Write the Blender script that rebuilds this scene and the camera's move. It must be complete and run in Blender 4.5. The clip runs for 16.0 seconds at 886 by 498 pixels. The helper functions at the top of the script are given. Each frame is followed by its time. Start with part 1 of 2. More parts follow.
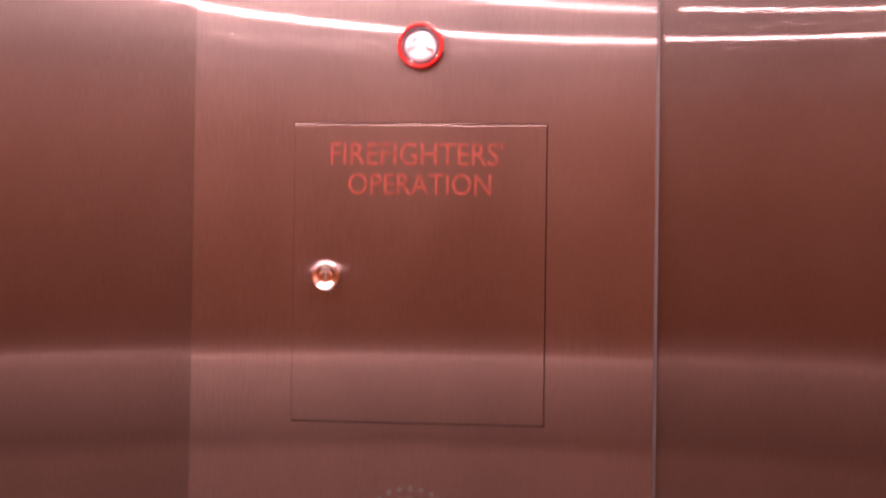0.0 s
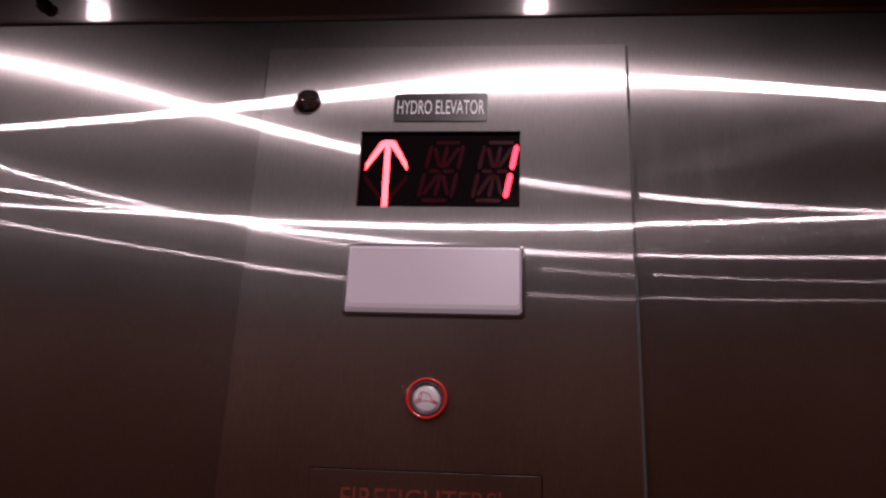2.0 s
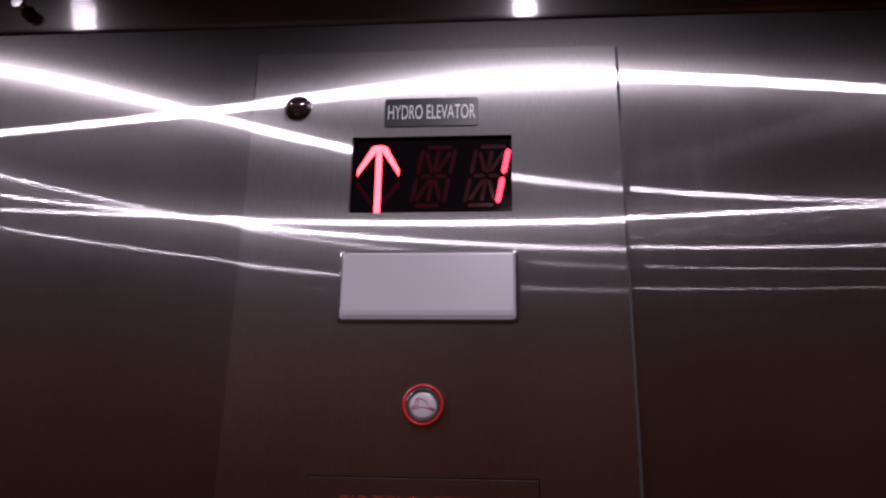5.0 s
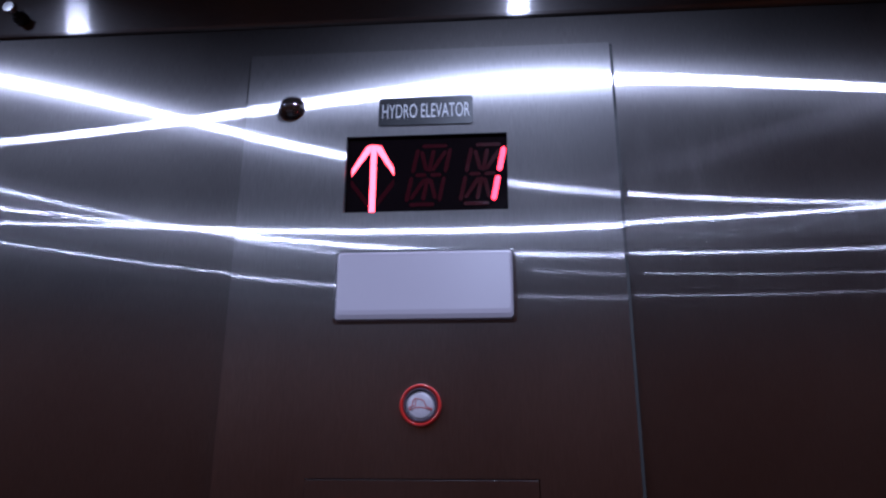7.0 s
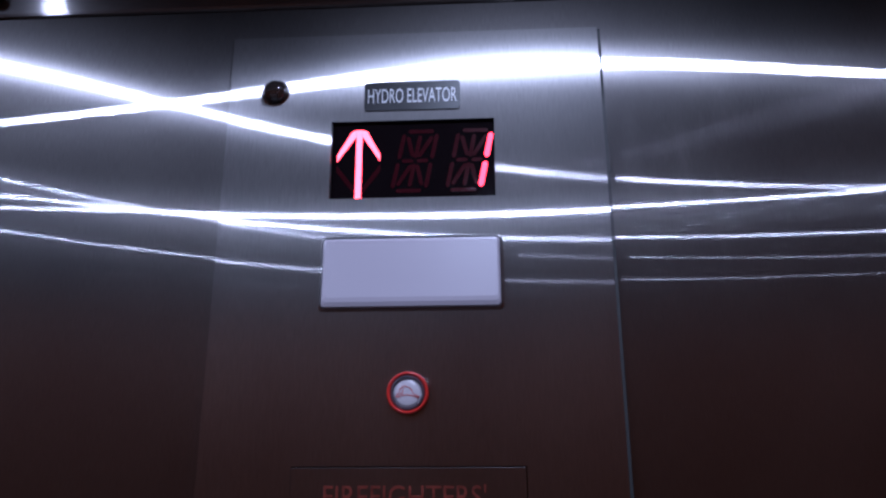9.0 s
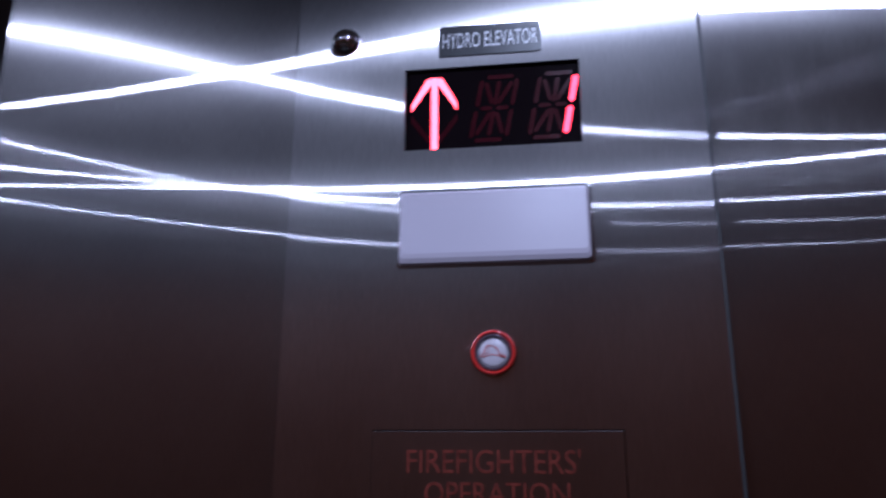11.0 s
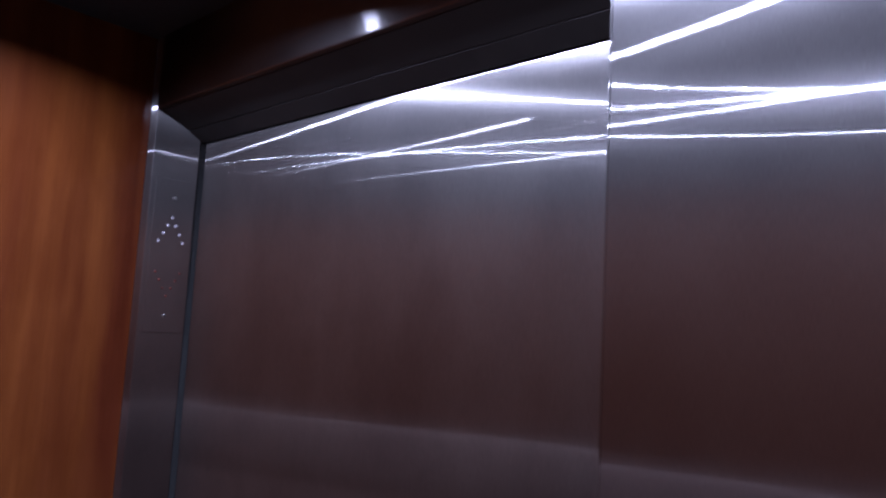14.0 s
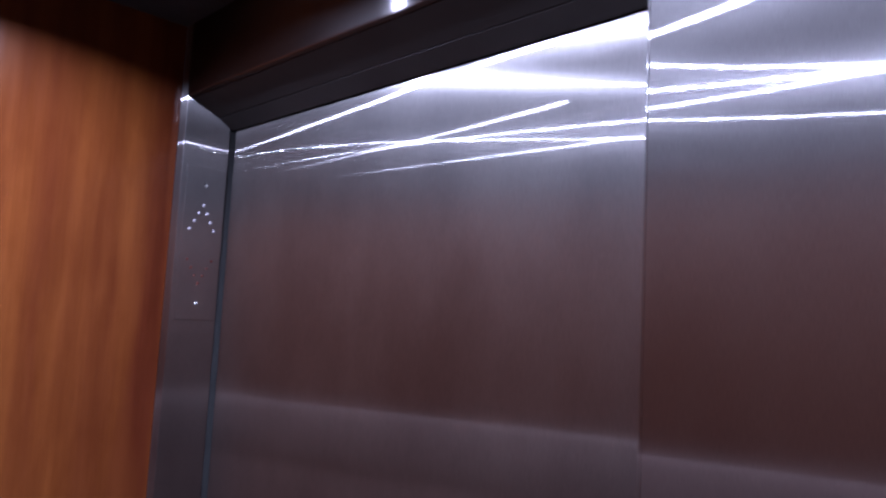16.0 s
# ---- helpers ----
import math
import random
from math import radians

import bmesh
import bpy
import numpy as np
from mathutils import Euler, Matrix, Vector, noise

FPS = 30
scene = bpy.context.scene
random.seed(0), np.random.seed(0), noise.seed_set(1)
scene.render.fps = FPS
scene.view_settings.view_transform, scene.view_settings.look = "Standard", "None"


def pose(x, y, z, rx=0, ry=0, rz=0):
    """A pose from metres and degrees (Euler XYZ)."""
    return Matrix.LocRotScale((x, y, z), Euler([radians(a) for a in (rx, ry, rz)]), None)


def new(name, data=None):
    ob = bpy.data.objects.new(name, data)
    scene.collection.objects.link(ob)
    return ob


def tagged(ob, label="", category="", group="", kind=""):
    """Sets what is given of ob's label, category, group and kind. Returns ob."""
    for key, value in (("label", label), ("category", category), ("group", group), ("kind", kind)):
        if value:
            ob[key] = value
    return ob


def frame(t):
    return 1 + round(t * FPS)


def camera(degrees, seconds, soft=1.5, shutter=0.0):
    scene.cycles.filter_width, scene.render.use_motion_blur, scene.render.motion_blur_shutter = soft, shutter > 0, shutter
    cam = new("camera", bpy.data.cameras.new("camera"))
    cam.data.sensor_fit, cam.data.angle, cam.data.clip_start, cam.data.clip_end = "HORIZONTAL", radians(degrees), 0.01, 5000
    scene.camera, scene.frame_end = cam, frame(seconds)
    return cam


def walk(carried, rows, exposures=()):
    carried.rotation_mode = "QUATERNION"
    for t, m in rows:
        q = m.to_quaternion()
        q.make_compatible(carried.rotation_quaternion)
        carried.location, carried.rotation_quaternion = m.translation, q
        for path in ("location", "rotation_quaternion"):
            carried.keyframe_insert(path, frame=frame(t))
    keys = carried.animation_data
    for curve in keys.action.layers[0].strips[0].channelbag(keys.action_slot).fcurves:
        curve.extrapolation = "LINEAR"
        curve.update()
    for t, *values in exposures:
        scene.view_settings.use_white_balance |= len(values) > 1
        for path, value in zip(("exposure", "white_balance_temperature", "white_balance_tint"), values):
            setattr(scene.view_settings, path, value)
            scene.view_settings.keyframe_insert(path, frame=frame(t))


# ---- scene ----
cam = camera(62.97, 16.0, soft=2.3, shutter=0.3)
PATH = [
    (0, (0.0454, -0.5286, 1.6300, 90.336, -0.793, 2.957)),
    (0.5, (0.0646, -0.5408, 1.6672, 96.964, -1.955, 3.774)),
    (1, (0.0553, -0.5731, 1.7070, 100.460, -2.107, 3.063)),
    (1.5, (0.0590, -0.5872, 1.7192, 105.142, -1.862, 3.668)),
    (2, (0.0630, -0.5972, 1.7234, 107.188, -2.134, 4.604)),
    (2.5, (0.0598, -0.5966, 1.7188, 108.049, -1.940, 4.869)),
    (3, (0.0648, -0.5931, 1.7229, 107.961, -1.396, 5.471)),
    (3.5, (0.0667, -0.5992, 1.7288, 107.854, -1.582, 5.721)),
    (4, (0.0641, -0.5922, 1.7185, 108.878, -1.258, 4.862)),
    (4.2, (0.0617, -0.6036, 1.7385, 106.021, -1.098, 4.358)),
    (6.5, (0.0638, -0.5927, 1.7258, 107.569, -0.602, 4.623)),
    (7, (0.0638, -0.5911, 1.7250, 107.547, -0.224, 4.461)),
    (7.5, (0.0625, -0.5946, 1.7259, 107.463, 0.014, 4.255)),
    (8, (0.0613, -0.5921, 1.7293, 107.016, 0.027, 3.904)),
    (10.5, (0.0572, -0.5651, 1.7253, 105.566, 0.506, 2.727)),
    (11, (0.0385, -0.5488, 1.7180, 104.665, -0.059, 8.011)),
    (11.5, (0.0488, -0.5464, 1.7236, 101.615, -2.410, 19.841)),
    (12, (0.0240, -0.5639, 1.7110, 102.556, -2.151, 23.562)),
    (12.5, (-0.0009, -0.6080, 1.6974, 102.796, -2.087, 27.509)),
    (13, (-0.0378, -0.6539, 1.6859, 100.650, -3.053, 30.979)),
    (13.2, (-0.0501, -0.6660, 1.7056, 98.844, -2.979, 33.385)),
    (13.5, (-0.0820, -0.6579, 1.6820, 99.302, -2.935, 37.002)),
    (13.6, (-0.0580, -0.6549, 1.7103, 98.232, -3.739, 38.737)),
    (14, (-0.0746, -0.6609, 1.7206, 96.374, -2.984, 42.292)),
    (14.5, (-0.0965, -0.6753, 1.7154, 95.066, -2.534, 44.814)),
    (14.8, (-0.0956, -0.6727, 1.6934, 95.325, -2.801, 45.956)),
    (15, (-0.0959, -0.6708, 1.7064, 94.518, -2.708, 46.445)),
    (15.2, (-0.1007, -0.6570, 1.6966, 94.641, -2.870, 47.021)),
    (15.5, (-0.0976, -0.6682, 1.7187, 93.615, -3.170, 46.903)),
    (16, (-0.0917, -0.6461, 1.7038, 95.856, -2.830, 44.665)),
]
EXPOSURES = [(0, 2.9, 9300, 80), (0.5, 2.4, 8100, 60), (1.0, 1.5, 7100, 45), (1.5, 0.65, 6900, 38), (2.0, 0.2, 6800, 35), (4.2, 0.1, 6750, 35),
             (6.3, 0.1, 4700, 20), (10.5, 0.25, 4650, 20), (12.5, 0.55, 4650, 21), (14.0, 1.36, 4780, 25), (15.2, 2.05, 4800, 26), (16.0, 1.98, 4800, 26)]
walk(cam, [(t, pose(*p)) for t, p in PATH], EXPOSURES)

# ---- light ----
world = bpy.data.worlds.new("world")
scene.world = world
world.use_nodes = True
world.node_tree.nodes["Background"].inputs[0].default_value = (0.02, 0.02, 0.022, 1)
world.node_tree.nodes["Background"].inputs[1].default_value = 0.1

CEIL = 2.268
LAMPS = [(x, y) for y in (-0.34, -0.98) for x in (-1.19, -0.55, 0.10)]
for lx, ly in LAMPS:
    ld = bpy.data.lights.new("downlight_beam", "AREA")
    ld.shape, ld.size, ld.energy = "DISK", 0.034, 4.1
    ld.spread = radians(158)
    ld.color = (1.0, 0.96, 0.94)
    lo = new("downlight_beam", ld)
    lo.matrix_basis = pose(lx, ly, CEIL + 0.004)

# ---- materials ----


def material(name):
    m = bpy.data.materials.new(name)
    m.use_nodes = True
    nt = m.node_tree
    nt.nodes.clear()
    out = nt.nodes.new("ShaderNodeOutputMaterial")
    return m, nt, out


def put(nt, kind, **values):
    n = nt.nodes.new(kind)
    for key, value in values.items():
        n.inputs[key.replace("_", " ")].default_value = value
    return n


def grain_noise(nt, scale, size, detail=3.0):
    """Noise stretched along an axis, in metres of the place."""
    geo = nt.nodes.new("ShaderNodeNewGeometry")
    mp = nt.nodes.new("ShaderNodeMapping")
    mp.inputs["Scale"].default_value = scale
    nt.links.new(geo.outputs["Position"], mp.inputs["Vector"])
    no = put(nt, "ShaderNodeTexNoise", Scale=size, Detail=detail, Roughness=0.6)
    nt.links.new(mp.outputs[0], no.inputs["Vector"])
    return no.outputs["Fac"]


def ramp(nt, source, lo, hi, a=0.3, b=0.7):
    r = nt.nodes.new("ShaderNodeMapRange")
    r.inputs["From Min"].default_value, r.inputs["From Max"].default_value = a, b
    r.inputs["To Min"].default_value, r.inputs["To Max"].default_value = lo, hi
    nt.links.new(source, r.inputs["Value"])
    return r.outputs["Result"]


def colour_mix(nt, source, ca, cb, a=0.3, b=0.7):
    mx = nt.nodes.new("ShaderNodeMix")
    mx.data_type = "RGBA"
    mx.inputs[6].default_value, mx.inputs[7].default_value = (*ca, 1), (*cb, 1)
    nt.links.new(ramp(nt, source, 0, 1, a, b), mx.inputs[0])
    return mx.outputs[2]


def brushed_steel(name, along, tint=(0.328, 0.306, 0.297), core=0.81, haze=0.08, smudge=None, lay=0.972, rough_core=0.158):
    """Stainless steel brushed along an axis: its highlights spread across the grain, a thin core in a softer glow."""
    m, nt, out = material(name)
    tan = nt.nodes.new("ShaderNodeCombineXYZ")
    for i in range(3):
        tan.inputs[i].default_value = along[i]
    fine = grain_noise(nt, tuple(85.0 if a else 1300.0 for a in along), 1.0, 2.0)
    smear = grain_noise(nt, tuple(4.0 if a else 7.0 for a in along), 1.0, 5.0)
    col = nt.nodes.new("ShaderNodeMix")
    col.data_type, col.blend_type = "RGBA", "MULTIPLY"
    col.inputs[0].default_value = 1.0
    nt.links.new(colour_mix(nt, fine, tuple(c * 0.91 for c in tint), tuple(c * 1.07 for c in tint)), col.inputs[6])
    nt.links.new(colour_mix(nt, smear, (0.80, 0.80, 0.82), (1.0, 1.0, 1.0)), col.inputs[7])
    # the brush lines tilt the surface a little across the grain
    geo = nt.nodes.new("ShaderNodeNewGeometry")
    side = nt.nodes.new("ShaderNodeVectorMath")
    side.operation = "CROSS_PRODUCT"
    nt.links.new(tan.outputs[0], side.inputs[0])
    nt.links.new(geo.outputs["Normal"], side.inputs[1])
    tilt = nt.nodes.new("ShaderNodeVectorMath")
    tilt.operation = "SCALE"
    nt.links.new(side.outputs[0], tilt.inputs[0])
    nt.links.new(ramp(nt, fine, -0.055, 0.055, 0.2, 0.8), tilt.inputs["Scale"])
    facing = nt.nodes.new("ShaderNodeVectorMath")
    nt.links.new(geo.outputs["Normal"], facing.inputs[0])
    nt.links.new(tilt.outputs[0], facing.inputs[1])
    normal = nt.nodes.new("ShaderNodeVectorMath")
    normal.operation = "NORMALIZE"
    nt.links.new(facing.outputs[0], normal.inputs[0])
    lobes = []
    for rough, aniso in ((rough_core, lay), (0.30, 0.75), (0.50, 0.35)):
        g = put(nt, "ShaderNodeBsdfAnisotropic", Anisotropy=aniso)
        g.distribution = "GGX"
        nt.links.new(ramp(nt, smear, rough * 0.95, rough * 1.05), g.inputs["Roughness"])
        nt.links.new(col.outputs[2], g.inputs["Color"])
        nt.links.new(tan.outputs[0], g.inputs["Tangent"])
        nt.links.new(normal.outputs[0], g.inputs["Normal"])
        lobes.append(g)
    glow = nt.nodes.new("ShaderNodeMixShader")
    glow.inputs[0].default_value = 1 - core
    nt.links.new(lobes[0].outputs[0], glow.inputs[1])
    nt.links.new(lobes[1].outputs[0], glow.inputs[2])
    mix = nt.nodes.new("ShaderNodeMixShader")
    mix.inputs[0].default_value = haze
    if smudge:
        # a wiped, greasy patch
        geo = nt.nodes.new("ShaderNodeNewGeometry")
        dist = nt.nodes.new("ShaderNodeVectorMath")
        dist.operation = "DISTANCE"
        dist.inputs[1].default_value = smudge
        nt.links.new(geo.outputs["Position"], dist.inputs[0])
        spot = ramp(nt, dist.outputs["Value"], 1.0, 0.0, 0.03, 0.12)
        drip = ramp(nt, grain_noise(nt, (70.0, 70.0, 16.0), 1.0, 5.0), 0.0, 0.06, 0.46, 0.74)
        both = nt.nodes.new("ShaderNodeMath")
        both.operation = "MULTIPLY_ADD"
        both.inputs[2].default_value = haze
        nt.links.new(spot, both.inputs[0])
        nt.links.new(drip, both.inputs[1])
        nt.links.new(both.outputs[0], mix.inputs[0])
    nt.links.new(glow.outputs[0], mix.inputs[1])
    nt.links.new(lobes[2].outputs[0], mix.inputs[2])
    nt.links.new(mix.outputs[0], out.inputs["Surface"])
    return m


def plain(name, colour, rough=0.4, metal=0.0, spec=0.5, vary=0.08, coat=0.0, size=60.0, bump=0.0):
    m, nt, out = material(name)
    b = put(nt, "ShaderNodeBsdfPrincipled", Metallic=metal, Coat_Weight=coat)
    b.inputs["Specular IOR Level"].default_value = spec
    no = grain_noise(nt, (1, 1, 1), size, 4.0)
    nt.links.new(colour_mix(nt, no, tuple(c * (1 - vary) for c in colour), tuple(min(1, c * (1 + vary)) for c in colour)), b.inputs["Base Color"])
    nt.links.new(ramp(nt, no, rough * 0.85, min(1, rough * 1.15)), b.inputs["Roughness"])
    if bump:
        bp = put(nt, "ShaderNodeBump", Strength=bump, Distance=0.001)
        nt.links.new(no, bp.inputs["Height"])
        nt.links.new(bp.outputs[0], b.inputs["Normal"])
    nt.links.new(b.outputs[0], out.inputs["Surface"])
    return m


def glowing(name, colour, strength):
    m, nt, out = material(name)
    e = put(nt, "ShaderNodeEmission", Color=(*colour, 1), Strength=strength)
    nt.links.new(e.outputs[0], out.inputs["Surface"])
    return m


def laminate_wood(name):
    """Reddish cherry laminate, upright grain, satin lacquer."""
    m, nt, out = material(name)
    b = put(nt, "ShaderNodeBsdfPrincipled")
    b.inputs["Specular IOR Level"].default_value = 0.38
    warp = grain_noise(nt, (5.0, 5.0, 1.3), 1.0, 2.0)
    geo = nt.nodes.new("ShaderNodeNewGeometry")
    shift = nt.nodes.new("ShaderNodeVectorMath")
    shift.operation = "ADD"
    nt.links.new(geo.outputs["Position"], shift.inputs[0])
    nt.links.new(ramp(nt, warp, -0.025, 0.025), shift.inputs[1])
    mp = nt.nodes.new("ShaderNodeMapping")
    mp.inputs["Scale"].default_value = (13.0, 13.0, 0.85)
    nt.links.new(shift.outputs[0], mp.inputs["Vector"])
    figure = put(nt, "ShaderNodeTexNoise", Scale=1.0, Detail=2.5, Roughness=0.45)
    nt.links.new(mp.outputs[0], figure.inputs["Vector"])
    mid = grain_noise(nt, (42.0, 42.0, 2.2), 1.0, 3.0)
    fine = grain_noise(nt, (260.0, 260.0, 6.0), 1.0, 3.0)
    base = colour_mix(nt, figure.outputs["Fac"], (0.050, 0.0112, 0.0036), (0.092, 0.0275, 0.0058), 0.34, 0.66)
    streak = colour_mix(nt, mid, (0.86, 0.82, 0.80), (1.0, 1.0, 1.0), 0.32, 0.62)
    blot = colour_mix(nt, grain_noise(nt, (18.0, 18.0, 6.0), 1.0, 5.0), (0.84, 0.79, 0.76), (1.0, 1.0, 1.0), 0.36, 0.58)
    hair = colour_mix(nt, fine, (0.93, 0.92, 0.91), (1.0, 1.0, 1.0), 0.35, 0.6)
    for layer in (streak, blot, hair):
        mx = nt.nodes.new("ShaderNodeMix")
        mx.data_type, mx.blend_type = "RGBA", "MULTIPLY"
        mx.inputs[0].default_value = 1.0
        nt.links.new(base, mx.inputs[6])
        nt.links.new(layer, mx.inputs[7])
        base = mx.outputs[2]
    nt.links.new(base, b.inputs["Base Color"])
    nt.links.new(ramp(nt, fine, 0.13, 0.17), b.inputs["Roughness"])
    bp = put(nt, "ShaderNodeBump", Strength=0.08, Distance=0.0004)
    nt.links.new(fine, bp.inputs["Height"])
    nt.links.new(bp.outputs[0], b.inputs["Normal"])
    nt.links.new(b.outputs[0], out.inputs["Surface"])
    return m


STEEL_UP = brushed_steel("steel_brushed_upright", (0, 0, 1))
STEEL_SMUDGED = brushed_steel("steel_brushed_smudged", (0, 0, 1), smudge=(0.25, 0.0, 1.96))
STEEL_PANEL = brushed_steel("steel_brushed_panel", (0, 0, 1), tint=(0.338, 0.320, 0.314), core=0.77, haze=0.105, lay=0.94)
STEEL_DOOR = brushed_steel("steel_brushed_door", (0, 0, 1), tint=(0.372, 0.345, 0.331), core=0.74, haze=0.12, rough_core=0.175)
STEEL_LEVEL = brushed_steel("steel_brushed_level", (1, 0, 0), tint=(0.22, 0.205, 0.20), core=0.70, haze=0.10, lay=0.93)
DARK_METAL = plain("dark_painted_metal", (0.035, 0.033, 0.032), 0.4)
BAND_STEEL = plain("satin_band_steel", (0.22, 0.165, 0.15), 0.65, metal=0.2)
LOWER_PANEL = plain("grey_brown_lower_panel", (0.155, 0.104, 0.090), 0.5)
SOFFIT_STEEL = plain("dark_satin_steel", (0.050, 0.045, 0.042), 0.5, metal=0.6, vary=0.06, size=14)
BLACK = plain("black_gap", (0.006, 0.006, 0.006), 0.7)
BLACK_GLASS = plain("black_display_glass", (0.003, 0.002, 0.0025), 0.06, spec=0.15)
BLACK_PLATE = plain("black_sign_plate", (0.014, 0.0135, 0.0145), 0.40, spec=0.25)
SIGN_INK = plain("silver_sign_ink", (0.34, 0.335, 0.345), 0.5)
RED_INK = plain("red_engraved_ink", (0.062, 0.008, 0.0034), 0.5, spec=0.2, vary=0.4, size=170)
RED_PLASTIC = plain("red_plastic_ring", (0.25, 0.014, 0.010), 0.10, coat=0.6)
WHITE_ACRYLIC = plain("white_acrylic_lens", (0.255, 0.23, 0.258), 0.30, vary=0.012, size=9)
PALE_LENS = plain("pale_button_lens", (0.27, 0.245, 0.265), 0.30, vary=0.05, coat=1.0)
HELMET_INK = plain("red_helmet_ink", (0.26, 0.022, 0.022), 0.4, spec=0.2)
SMOKED = plain("smoked_clear_plastic", (0.035, 0.024, 0.030), 0.06, coat=0.8)
CHROME = plain("polished_chrome", (0.78, 0.76, 0.74), 0.08, metal=1.0)
SCREW = plain("dull_screw_steel", (0.6, 0.59, 0.58), 0.25, metal=1.0)
DOME = plain("smoked_dome", (0.016, 0.012, 0.011), 0.03, spec=0.9, coat=1.0)
LED_ON = glowing("led_red_lit", (1.0, 0.022, 0.030), 9.0)
LED_BRIGHT = glowing("led_red_bright", (1.0, 0.040, 0.042), 11.0)
LED_OFF = plain("led_red_unlit", (0.017, 0.002, 0.0035), 0.13, spec=0.2)
WOOD = laminate_wood("cherry_laminate")
CEILING = plain("dark_ceiling_metal", (0.03, 0.029, 0.03), 0.35)
FLOOR = plain("dark_grey_floor_tile", (0.10, 0.095, 0.09), 0.45, vary=0.25, size=25)

# ---- building helpers ----


def mesh_from(bm, name, mat, smooth=False):
    bmesh.ops.recalc_face_normals(bm, faces=bm.faces)
    me = bpy.data.meshes.new(name)
    bm.to_mesh(me)
    bm.free()
    me.materials.append(mat)
    if smooth:
        for p in me.polygons:
            p.use_smooth = True
    return me


def thing(name, bm, mat, label, category, kind="", group="", smooth=False):
    return tagged(new(name, mesh_from(bm, name, mat, smooth)), label, category, group, kind)


def holder(name, at, label, category, group="", kind=""):
    ob = new(name)
    ob.empty_display_size = 0.05
    ob.matrix_basis = at if isinstance(at, Matrix) else Matrix.Translation(at)
    return tagged(ob, label, category, group, kind)


def part(name, bm, mat, parent, label="", smooth=False):
    ob = new(name, mesh_from(bm, name, mat, smooth))
    ob.parent = parent
    return tagged(ob, label)


def box(x0, x1, y0, y1, z0, z1, bevel=0.0, bm=None):
    bm = bm or bmesh.new()
    r = bmesh.ops.create_cube(bm, size=1.0)
    bmesh.ops.transform(bm, matrix=Matrix.Translation(((x0 + x1) / 2, (y0 + y1) / 2, (z0 + z1) / 2)) @ Matrix.Diagonal((x1 - x0, y1 - y0, z1 - z0, 1)), verts=r["verts"])
    if bevel:
        edges = list({e for v in r["verts"] for e in v.link_edges})
        bmesh.ops.bevel(bm, geom=edges, offset=bevel, segments=2, affect="EDGES", profile=0.5)
    return bm


def outline_solid(points, y0, y1, bm=None, bevel=0.0):
    """A flat shape given in x, z, made solid from y0 to y1."""
    bm = bm or bmesh.new()
    vs = [bm.verts.new((x, y0, z)) for x, z in points]
    f = bm.faces.new(vs)
    ext = bmesh.ops.extrude_face_region(bm, geom=[f])
    top = [g for g in ext["geom"] if isinstance(g, bmesh.types.BMVert)]
    bmesh.ops.translate(bm, vec=(0, y1 - y0, 0), verts=top)
    if bevel:
        edges = [e for e in bm.edges if all(abs(v.co.y - y0) < 1e-7 for v in e.verts)]
        bmesh.ops.bevel(bm, geom=edges, offset=bevel, segments=3, affect="EDGES", profile=0.5)
    return bm


def round_rect(x0, x1, z0, z1, r, n=6):
    pts = []
    for cx, cz, a0 in ((x1 - r, z1 - r, 0), (x0 + r, z1 - r, 90), (x0 + r, z0 + r, 180), (x1 - r, z0 + r, 270)):
        pts += [(cx + r * math.cos(radians(a0 + 90 * i / n)), cz + r * math.sin(radians(a0 + 90 * i / n))) for i in range(n + 1)]
    return pts


def ring_points(cx, cz, r, n=32):
    return [(cx + r * math.cos(2 * math.pi * i / n), cz + r * math.sin(2 * math.pi * i / n)) for i in range(n)]


def lathe(profile, centre, axis="y", n=40):
    """Turns (radius, height) pairs about an axis through centre; heights run towards the room on y."""
    bm = bmesh.new()
    rows = []
    for r, h in profile:
        row = []
        for i in range(n):
            a = 2 * math.pi * i / n
            u, w = r * math.cos(a), r * math.sin(a)
            if axis == "y":
                co = (centre[0] + u, centre[1] - h, centre[2] + w)
            elif axis == "x":
                co = (centre[0] + h, centre[1] + u, centre[2] + w)
            else:
                co = (centre[0] + u, centre[1] + w, centre[2] + h)
            row.append(bm.verts.new(co))
        rows.append(row)
    for a, b in zip(rows, rows[1:]):
        for i in range(n):
            bm.faces.new((a[i], a[(i + 1) % n], b[(i + 1) % n], b[i]))
    bm.faces.new(rows[0])
    bm.faces.new(rows[-1])
    return bm


def pierced(x0, x1, z0, z1, y0, y1, holes):
    """A plate from y0 to y1 with oblong holes (x0, x1, z0, z1) right through it."""
    xs = sorted({x0, x1, *(v for h in holes for v in h[:2])})
    zs = sorted({z0, z1, *(v for h in holes for v in h[2:])})
    bm = bmesh.new()
    grid = {}
    for x in xs:
        for z in zs:
            grid[x, z] = bm.verts.new((x, y0, z))
    faces = []
    for xa, xb in zip(xs, xs[1:]):
        for za, zb in zip(zs, zs[1:]):
            mx, mz = (xa + xb) / 2, (za + zb) / 2
            if not any(h[0] < mx < h[1] and h[2] < mz < h[3] for h in holes):
                faces.append(bm.faces.new((grid[xa, za], grid[xb, za], grid[xb, zb], grid[xa, zb])))
    ext = bmesh.ops.extrude_face_region(bm, geom=faces)
    bmesh.ops.translate(bm, vec=(0, y1 - y0, 0), verts=[g for g in ext["geom"] if isinstance(g, bmesh.types.BMVert)])
    return bm


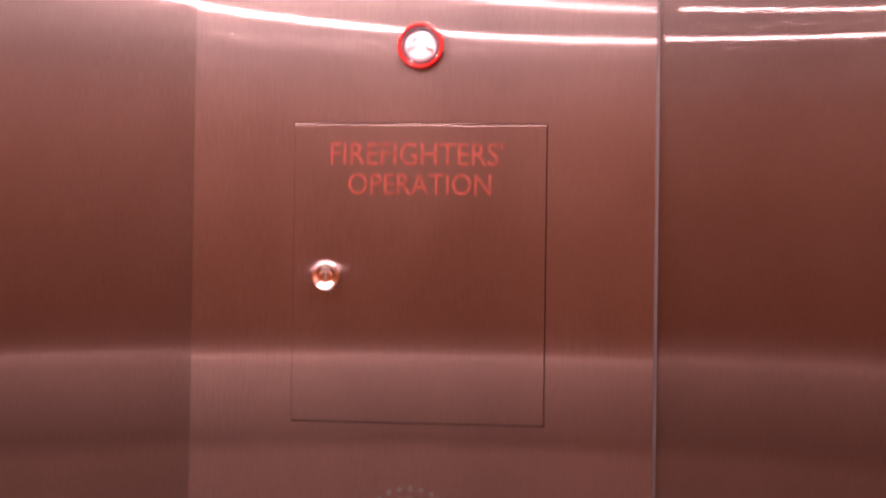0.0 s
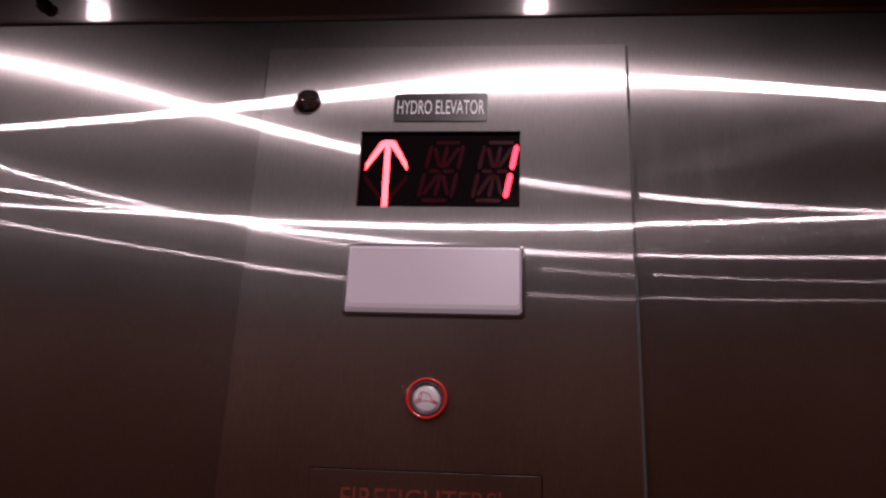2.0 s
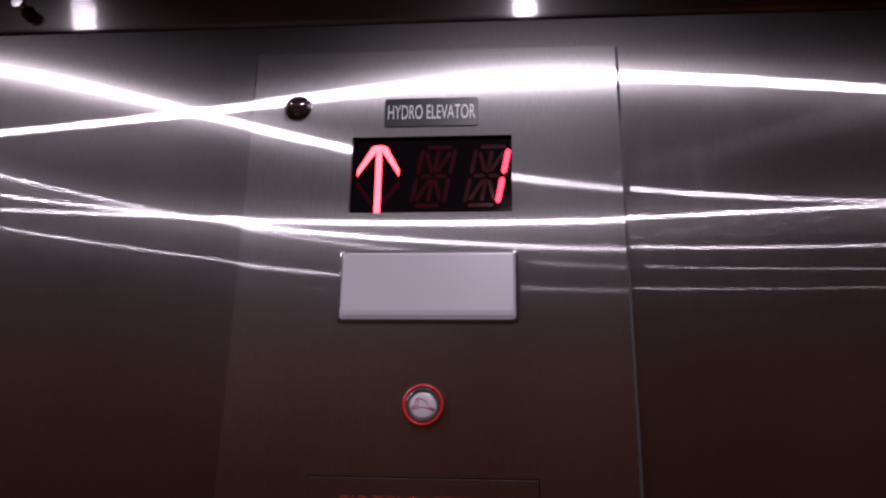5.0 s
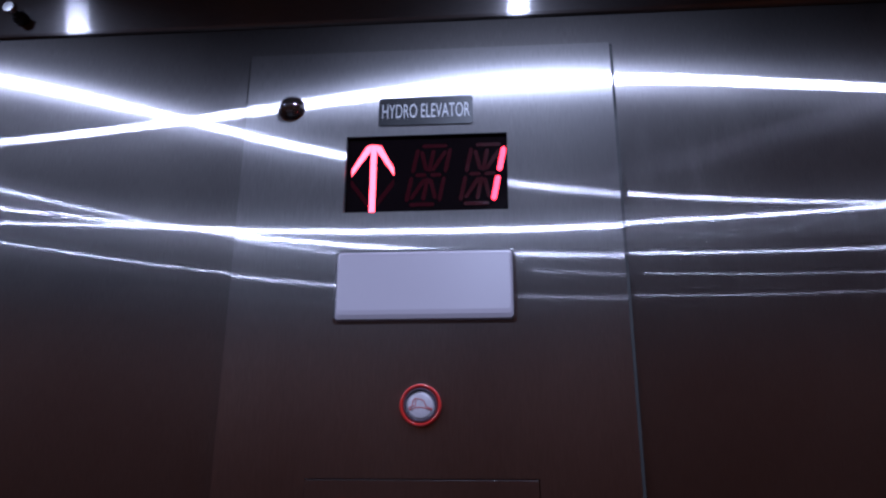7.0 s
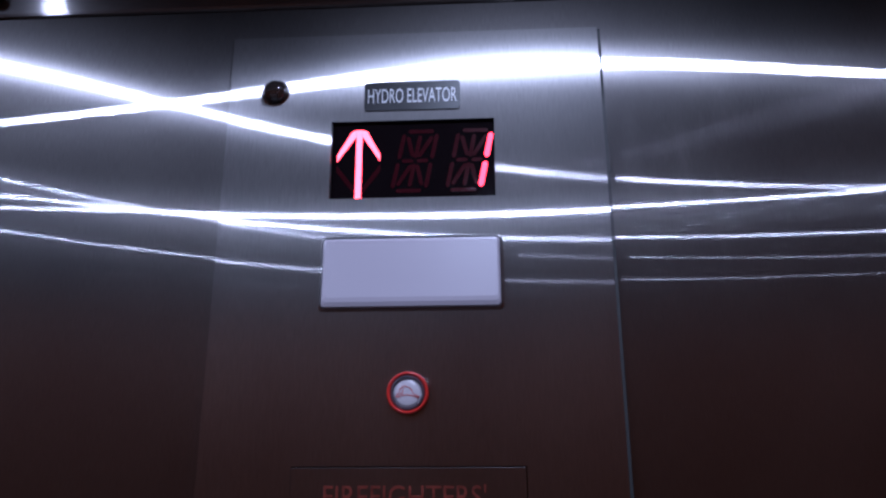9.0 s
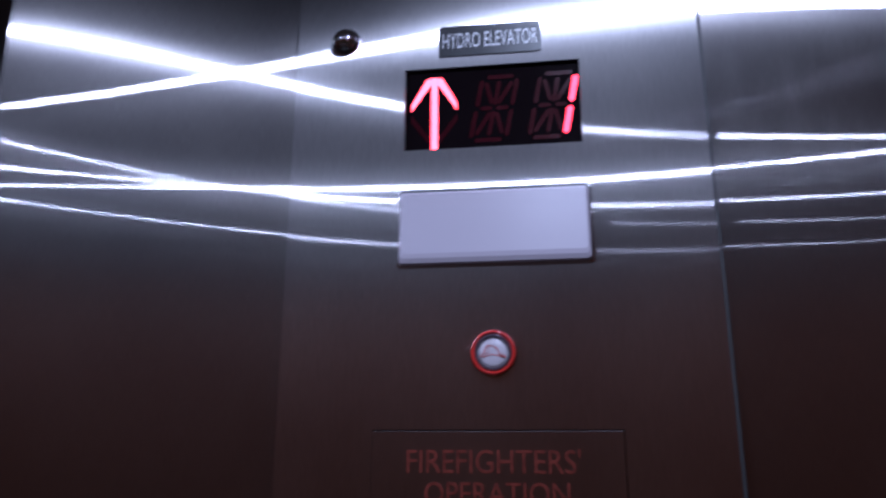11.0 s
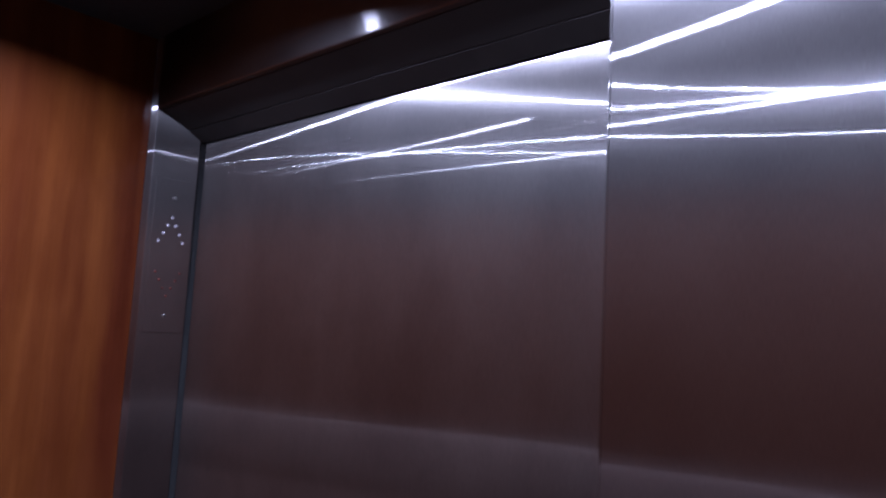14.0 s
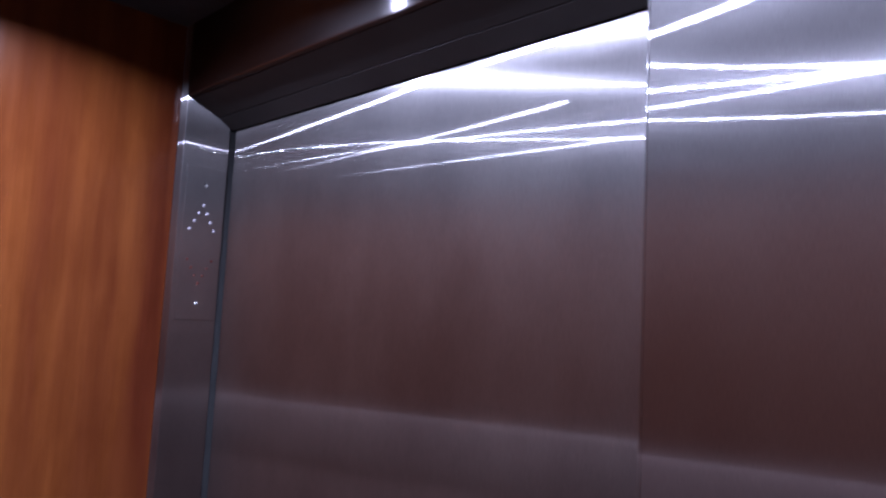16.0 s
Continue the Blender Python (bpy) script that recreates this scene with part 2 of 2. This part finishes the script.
def lettering(text, x0, x1, z0, z1, y, depth):
    """Letters of the built-in font, fitted into a box on an upright plate."""
    cu = bpy.data.curves.new("letters", "FONT")
    cu.body, cu.extrude, cu.resolution_u = text, 0.02, 4
    ob = bpy.data.objects.new("letters", cu)
    scene.collection.objects.link(ob)
    me = bpy.data.meshes.new_from_object(ob.evaluated_get(bpy.context.evaluated_depsgraph_get()))
    bpy.data.objects.remove(ob)
    bm = bmesh.new()
    bm.from_mesh(me)
    bpy.data.meshes.remove(me)
    xs, ys = [v.co.x for v in bm.verts], [v.co.y for v in bm.verts]
    ax, bx, ay, by = min(xs), max(xs), min(ys), max(ys)
    for v in bm.verts:
        v.co = ((v.co.x - ax) / (bx - ax) * (x1 - x0) + x0, y - depth * (1 if v.co.z > 0 else 0), (v.co.y - ay) / (by - ay) * (z1 - z0) + z0)
    return bm


def stroke(points, width, y, depth, bm=None):
    """A polyline in x, z drawn as a raised line."""
    bm = bm or bmesh.new()
    for (xa, za), (xb, zb) in zip(points, points[1:]):
        d = math.hypot(xb - xa, zb - za)
        nx, nz = -(zb - za) / d * width / 2, (xb - xa) / d * width / 2
        outline_solid([(xa + nx, za + nz), (xb + nx, zb + nz), (xb - nx, zb - nz), (xa - nx, za - nz)], y - depth, y, bm)
    return bm


# ---- structure ----
LEFT, RIGHT, REAR = -1.53, 0.44, -1.30          # inner faces of the walls
JAMB, RET, HEAD, DOOR_Y = -1.50, -0.453, 2.137, 0.107
COP_L, COP_R, COP_T = -0.1667, 0.1696, 2.1084

thing("floor", box(LEFT - 0.1, RIGHT + 0.1, REAR - 0.1, 0.2, -0.1, 0.0), FLOOR, "dark grey speckled elevator floor", "floor", "structure")
thing("ceiling", box(LEFT - 0.1, RIGHT + 0.1, REAR - 0.1, 0.2, CEIL + 0.03, CEIL + 0.13), CEILING, "dark ceiling panel of the elevator car", "ceiling", "structure")
thing("wall_left", box(LEFT - 0.05, LEFT, REAR, 0.0, 0.0, CEIL + 0.03), WOOD, "glossy reddish cherry wood laminate side wall", "wall", "structure")
thing("wall_right", box(RIGHT, RIGHT + 0.05, REAR, 0.0, 0.0, CEIL + 0.03), WOOD, "glossy reddish cherry wood laminate side wall", "wall", "structure")
thing("wall_rear", box(LEFT, RIGHT, REAR - 0.05, REAR, 0.0, CEIL + 0.03), WOOD, "reddish cherry wood laminate rear wall", "wall", "structure")

# front returns either side of the operating panel
thing("wall_front_return", pierced(RET, RIGHT, 0.0, HEAD + 0.003, 0.0, 0.016, [(COP_L + 0.02, COP_R - 0.02, 0.80, COP_T - 0.02)]), STEEL_SMUDGED, "brushed stainless steel front wall panel with faint smudges", "wall panel", "structure")
thing("return_edge", box(RET - 0.0035, RET - 0.0002, -0.0008, 0.10, 0.0, HEAD + 0.003, 0.0012), STEEL_UP, "rounded steel edge of the front return", "trim", "structure")
thing("wall_front_backing", box(RET + 0.003, RIGHT, 0.0165, 0.20, 0.0, HEAD), DARK_METAL, "dark steel backing behind the front panels", "wall", "structure")
thing("wall_front_post", box(LEFT, JAMB, 0.0, 0.1005, 0.0, CEIL + 0.03, 0.0014), STEEL_DOOR, "narrow brushed steel strike post beside the wood wall", "wall panel", "structure")
thing("transom", box(JAMB + 0.001, RIGHT, -0.003, 0.012, HEAD + 0.0045, CEIL + 0.03, 0.0035), STEEL_LEVEL, "dark brushed steel transom over the door", "transom", "structure")


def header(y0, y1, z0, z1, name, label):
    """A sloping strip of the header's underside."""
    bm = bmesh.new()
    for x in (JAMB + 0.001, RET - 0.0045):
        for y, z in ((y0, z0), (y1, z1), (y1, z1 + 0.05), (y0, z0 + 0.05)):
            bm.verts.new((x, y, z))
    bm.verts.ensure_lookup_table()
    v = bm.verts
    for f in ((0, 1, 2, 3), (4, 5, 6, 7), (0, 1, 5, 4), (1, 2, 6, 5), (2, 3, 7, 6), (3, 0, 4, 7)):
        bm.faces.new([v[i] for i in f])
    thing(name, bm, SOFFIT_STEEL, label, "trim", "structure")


# black block added behind the post to stop light leaking in beside the door
thing("jamb_leak_block", box(LEFT, JAMB - 0.004, 0.1015, 0.209, 0.0, CEIL + 0.03), BLACK, "added black block closing the gap behind the strike post", "trim", "structure")
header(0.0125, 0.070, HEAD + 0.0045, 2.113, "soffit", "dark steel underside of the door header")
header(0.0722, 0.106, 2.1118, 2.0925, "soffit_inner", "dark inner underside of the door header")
thing("soffit_gap", box(JAMB + 0.001, RET - 0.0045, 0.0125, 0.2, HEAD + 0.06, HEAD + 0.09), BLACK, "dark gap above the door header", "trim", "structure")
band = bmesh.new()
arc = [(0.030 * math.sin(radians(a)) ** 0.8, 1.272 + 0.112 * math.cos(radians(a))) for a in range(0, 180, 10)] + [(0.0, 1.160)]
ends = [[band.verts.new((x, REAR + 0.0005 + max(0.0, d), z)) for d, z in arc] for x in (LEFT + 0.002, RIGHT - 0.002)]
for i in range(len(arc)):
    j = (i + 1) % len(arc)
    band.faces.new((ends[0][i], ends[0][j], ends[1][j], ends[1][i]))
for row in ends:
    band.faces.new(row)
thing("rear_band", band, BAND_STEEL, "bowed satin steel rail across the rear wall", "trim", "structure", smooth=True)

thing("rear_lower_panel", box(LEFT + 0.002, RIGHT - 0.002, REAR + 0.0005, REAR + 0.010, 0.0, 1.162, 0.002), LOWER_PANEL, "grey brown lower panel of the rear wall", "wall panel", "structure")

# ---- sliding door ----
thing("elevator_door", box(JAMB + 0.006, RET + 0.12, DOOR_Y + 0.004, DOOR_Y + 0.034, 0.006, HEAD + 0.04, 0.001), STEEL_DOOR, "closed brushed stainless steel sliding elevator door", "door")

thing("hoistway_side", box(LEFT, RIGHT, 0.21, 0.25, 0.0, CEIL), BLACK, "dark hoistway behind the door", "wall", "structure")

# ---- operating panel ----
cop = holder("operating_panel", Matrix.Translation((0, 0, COP_T)) @ pose(0, 0, 0, -0.2) @ Matrix.Translation((0, 0, -COP_T)), "tall brushed steel elevator operating panel with display and light", "operating panel")
DISP = (-0.071, 0.074, 1.9465, 2.0198)
LENS = (-0.074, 0.0768, 1.849, 1.9095)
CAB = (-0.0915, 0.0928, 1.506, 1.7241)
PF, PB = -0.003, 0.012
plate = part("faceplate", pierced(COP_L, COP_R, 0.75, COP_T, PF, PB, [DISP, LENS, CAB]), STEEL_PANEL, cop)
# black strip: the joint plus the faceplate edge's dark reflection, put in as colour
part("joint_and_edge_shade", box(COP_R - 0.001, COP_R + 0.0028, -0.0016, 0.0008, 0.75, COP_T - 0.001), BLACK, cop, "black strip for the joint and the faceplate edge's dark reflection")
part("backing", box(COP_L + 0.01, COP_R - 0.01, 0.0125, 0.016, 0.76, COP_T - 0.01), BLACK, cop)

cab_door = part("cabinet_door", box(CAB[0] + 0.0003, CAB[1] - 0.0008, PF - 0.0004, PB - 0.002, CAB[2] + 0.0008, CAB[3] - 0.0010, 0.0002), STEEL_PANEL, cop, "brushed steel firefighters' cabinet door with red lettering")
part("lettering", lettering("FIREFIGHTERS'", -0.0648, 0.0610, 1.6935, 1.7106, PF - 0.0004, 0.0003), RED_INK, cab_door, "red engraved words on brushed steel")
part("lettering", lettering("OPERATION", -0.0515, 0.0525, 1.672, 1.6875, PF - 0.0004, 0.0003), RED_INK, cab_door, "red engraved words on brushed steel")
part("lock", lathe([(0.0115, -0.002), (0.0115, 0.003), (0.0095, 0.006), (0.0082, 0.0065), (0.0075, 0.004), (0.003, 0.004)], (-0.0665, PF, 1.612)), CHROME, cab_door, "chrome key lock", True)

part("keyway", box(-0.0672, -0.0658, PF - 0.0052, PF - 0.0041, 1.6085, 1.6155), BLACK, cop, "dark keyway")

# floor display
display = part("display", box(DISP[0] + 0.0005, DISP[1] - 0.0005, 0.0005, 0.011, DISP[2] + 0.0005, DISP[3] - 0.0005, 0.0004), BLACK_GLASS, cop, "black glass floor display with lit red arrow and numeral one")
GY = 0.0003


def seg(points, lit, bm=None):
    return outline_solid(points, GY - (0.0004 if lit else 0.0001), GY + 0.0003, bm)


def on_face(u, v):
    """From shares of the display's width and height to the place."""
    return DISP[0] + u * (DISP[1] - DISP[0]), DISP[3] - v * (DISP[3] - DISP[2])


part("arrow_stem", seg([on_face(*p) for p in ((0.1535, 0.10), (0.1895, 0.10), (0.1895, 0.99), (0.1535, 0.99))], True), LED_BRIGHT, display, "lit red arrow stem")
part("arrow_barb", seg([on_face(*p) for p in ((0.1515, 0.10), (0.1515, 0.185), (0.038, 0.51), (0.038, 0.42), (0.125, 0.12))], True), LED_BRIGHT, display, "lit red arrow barb")
part("arrow_barb", seg([on_face(*p) for p in ((0.1915, 0.10), (0.1915, 0.185), (0.301, 0.51), (0.301, 0.42), (0.22, 0.12))], True), LED_BRIGHT, display, "lit red arrow barb")
part("arrow_barb_unlit", seg([on_face(*p) for p in ((0.146, 0.93), (0.146, 0.84), (0.035, 0.55), (0.035, 0.64))], False), LED_OFF, display, "unlit dark red arrow barb")
part("arrow_barb_unlit", seg([on_face(*p) for p in ((0.197, 0.93), (0.197, 0.84), (0.304, 0.55), (0.304, 0.64))], False), LED_OFF, display, "unlit dark red arrow barb")


def digit(u0, lit):
    """A slanted starburst numeral; lit: the two strokes that are on."""
    w, top, bot = 0.20, 0.135, 0.90

    def at(a, b):
        return on_face(u0 + a * w + (0.5 - b) * 0.077, top + b * (bot - top))
    strokes = {"a": ((0.1, 0), (0.9, 0)), "b": ((1, 0.04), (1, 0.47)), "c": ((1, 0.53), (1, 0.96)), "d": ((0.1, 1), (0.9, 1)), "e": ((0, 0.53), (0, 0.96)), "f": ((0, 0.04), (0, 0.47)),
               "g": ((0.08, 0.5), (0.46, 0.5)), "h": ((0.54, 0.5), (0.92, 0.5)), "i": ((0.5, 0.06), (0.5, 0.46)), "j": ((0.5, 0.54), (0.5, 0.94)),
               "k": ((0.12, 0.08), (0.42, 0.44)), "l": ((0.88, 0.08), (0.58, 0.44)), "m": ((0.42, 0.56), (0.12, 0.92)), "n": ((0.58, 0.56), (0.88, 0.92))}
    for key, ((a0, b0), (a1, b1)) in strokes.items():
        hot = key in lit
        (xa, za), (xb, zb) = at(a0, b0), at(a1, b1)
        d = math.hypot(xb - xa, zb - za)
        ux, uz = (xb - xa) / d, (zb - za) / d
        h = 0.0023 if hot else 0.0018
        pts = [(xa, za), (xa + ux * h + uz * h, za + uz * h - ux * h), (xb - ux * h + uz * h, zb - uz * h - ux * h), (xb, zb), (xb - ux * h - uz * h, zb - uz * h + ux * h), (xa + ux * h - uz * h, za + uz * h + ux * h)]
        part("digit_segment", seg(pts, hot), LED_ON if hot else LED_OFF, display, "lit red segment" if hot else "")


digit(0.415, "")
digit(0.746, "bc")

# name plate over the display
sign = part("name_plate", outline_solid(round_rect(-0.042, 0.044, 2.0294, 2.0579, 0.003), PF - 0.0012, PF - 0.0001, bevel=0.0004), BLACK_PLATE, cop, "black name plate with silver letters")
part("plate_rim", outline_solid(round_rect(-0.0424, 0.0444, 2.0289, 2.0583, 0.0032), PF - 0.0005, PF - 0.00005), STEEL_PANEL, sign)
part("lettering", lettering("HYDRO ELEVATOR", -0.0388, 0.0412, 2.0366, 2.0508, PF - 0.00121, 0.0002), SIGN_INK, sign, "silver capital letters")

# emergency light lens
def layered(levels, mat_bm=None):
    """Rounded oblongs stacked into one solid: (x0, x1, z0, z1, radius, y) from the wall outwards."""
    bm = bmesh.new()
    rows = [[bm.verts.new((x, y, z)) for x, z in round_rect(x0, x1, z0, z1, r)] for x0, x1, z0, z1, r, y in levels]
    for ra, rb in zip(rows, rows[1:]):
        for i in range(len(ra)):
            bm.faces.new((ra[i], ra[(i + 1) % len(ra)], rb[(i + 1) % len(ra)], rb[i]))
    bm.faces.new(rows[0])
    bm.faces.new(rows[-1])
    return bm


lens = part("light_lens", layered([(LENS[0] + d, LENS[1] - d, LENS[2] + d + low, LENS[3] - d, 0.0034, y) for d, low, y in
            ((0.0003, 0, 0.011), (0.0004, 0, PF - 0.0010), (0.0009, 0.0006, PF - 0.0030), (0.0020, 0.0030, PF - 0.0044), (0.0032, 0.0055, PF - 0.0049))]),
            WHITE_ACRYLIC, cop, "plain white acrylic emergency light lens")
inner = round_rect(LENS[0], LENS[1], LENS[2], LENS[3], 0.0034)
lip = bmesh.new()
outer = round_rect(LENS[0] - 0.0022, LENS[1] + 0.0022, LENS[2] - 0.0022, LENS[3] + 0.0022, 0.0045)
rows = [[lip.verts.new((x, y, z)) for x, z in pts] for pts, y in ((outer, PF - 0.00005), (outer, PF - 0.0003), (inner, PF - 0.0011), (inner, PF + 0.003))]
for ra, rb in zip(rows, rows[1:]):
    for i in range(len(ra)):
        lip.faces.new((ra[i], ra[(i + 1) % len(ra)], rb[(i + 1) % len(ra)], rb[i]))
part("lens_lip", lip, STEEL_PANEL, lens, "rolled steel lip round the lens")

# fire hat button
jewel = part("fire_hat_button", lathe([(0.0168, -0.002), (0.0170, 0.0025), (0.0164, 0.0045), (0.0152, 0.005), (0.0142, 0.0042), (0.0138, 0.0005)], (0, PF, 1.780)), RED_PLASTIC, cop, "round button with a red ring", True)
part("bezel", lathe([(0.0141, -0.001), (0.0141, 0.0028), (0.0136, 0.0042), (0.0128, 0.0049), (0.0120, 0.0047), (0.0115, 0.0036), (0.0113, 0.002)], (0, PF, 1.780)), SMOKED, jewel, "smoked glossy inner bezel", True)
part("button_face", lathe([(0.0116, 0.0), (0.0116, 0.0027), (0.009, 0.0035), (0.004, 0.0038)], (0, PF, 1.780)), PALE_LENS, jewel, "pale lens with a red helmet outline", True)
hat = [(-0.0092, -0.0030), (-0.0082, -0.0012), (-0.0066, -0.0010), (-0.0060, 0.0030), (-0.0045, 0.0052), (-0.0015, 0.0050), (0.0012, 0.0042), (0.0032, 0.0022), (0.0044, -0.0010), (0.0092, -0.0028), (0.0090, -0.0038), (0.0050, -0.0026), (0.0, -0.0016), (-0.0045, -0.0022), (-0.0078, -0.0034), (-0.0092, -0.0030)]
bm = stroke([(x, z + 1.780) for x, z in hat], 0.0005, PF - 0.0038, 0.0003)
stroke([(x, z + 1.780) for x, z in ((-0.0058, -0.0008), (-0.0040, -0.0004), (-0.0036, 0.0026), (-0.0046, 0.0050))], 0.00045, PF - 0.0038, 0.0003, bm)
part("helmet_mark", bm, HELMET_INK, jewel, "red helmet outline")

# small camera dome
dome = part("camera_dome", lathe([(0.0115, -0.001), (0.0115, 0.0015), (0.0105, 0.005), (0.008, 0.0085), (0.004, 0.0105), (0.001, 0.011)], (-0.1238, PF, 2.0503)), DOME, cop, "small smoked black dome", True)
part("dome_ring", lathe([(0.0128, -0.001), (0.0128, 0.0008), (0.0117, 0.0012), (0.0116, -0.0005)], (-0.1238, PF, 2.0503)), CHROME, dome, "thin chrome ring", True)

# speaker holes below the cabinet
grille = holder("speaker_holes", (0, 0, 0), "", "")
grille.parent = cop
for ring, count in ((0.0, 1), (0.0075, 6), (0.015, 12), (0.0225, 18), (0.030, 24), (0.0372, 29)):
    for i in range(count):
        a = 2 * math.pi * i / count
        part("speaker_hole", lathe([(0.0019, 0.0), (0.0019, 0.0003)], (-0.003 + ring * math.sin(a), PF, 1.4215 + ring * math.cos(a)), n=12), BLACK, grille)

# ---- car lantern in the jamb ----
lantern = holder("car_lantern", (JAMB, 0, 0), "brushed steel direction lantern plate with up and down dot arrows", "direction lantern")
LP = 0.0015
part("plate", box(0.0, LP, 0.011, 0.099, 1.685, 2.0027, 0.0007), STEEL_DOOR, lantern)


def lantern_dot(y, z, mat, name, label, r=0.0034):
    part(name, lathe([(r, 0.0), (r, LP + 0.0006), (r * 0.7, LP + 0.0014), (r * 0.3, LP + 0.0016)], (0, y, z), axis="x", n=16), mat, lantern, label, True)


for k in range(4):
    for side in (-1, 1):
        if k == 0 and side == 1:
            continue
        lantern_dot(0.0537 + side * k * 0.0088, 1.922 - k * 0.0170, PALE_LENS, "up_dot", "white dot of the up arrow")
        lantern_dot(0.0537 + side * k * 0.0088, 1.760 + k * 0.0160, RED_INK, "down_dot", "red dot of the down arrow", 0.0026)
for z in (1.964, 1.7196):
    lantern_dot(0.054, z, SCREW, "screw", "steel screw head", 0.0038)

# ---- knob on the transom ----
knob = holder("transom_knob", (-0.408, -0.003, 2.162), "small turned steel knob with a black base on the transom", "knob")
part("base", lathe([(0.0072, -0.001), (0.0072, 0.005), (0.0055, 0.007), (0.0040, 0.008)], (0, 0, 0)), BLACK_PLATE, knob, "black base", True)
part("stem", lathe([(0.0034, 0.0), (0.0034, 0.018)], (0, 0, 0), n=20), BLACK_PLATE, knob, "dark stem", True)
part("cap", lathe([(0.0055, 0.0155), (0.0062, 0.0165), (0.0062, 0.0205), (0.0054, 0.0215), (0.001, 0.0216)], (0, 0, 0), n=28), SCREW, knob, "turned steel cap")

# ---- downlights ----
for i, (lx, ly) in enumerate(LAMPS):
    dl = holder("downlight", (lx, ly, CEIL), "small round recessed ceiling downlight, lit", "ceiling light", "ceiling downlights")
    part("trim_ring", lathe([(0.045, 0.03), (0.045, 0.0), (0.040, -0.003), (0.033, -0.002), (0.030, 0.010), (0.030, 0.03)], (0, 0, 0), axis="z"), SCREW, dl, "steel trim ring", True)
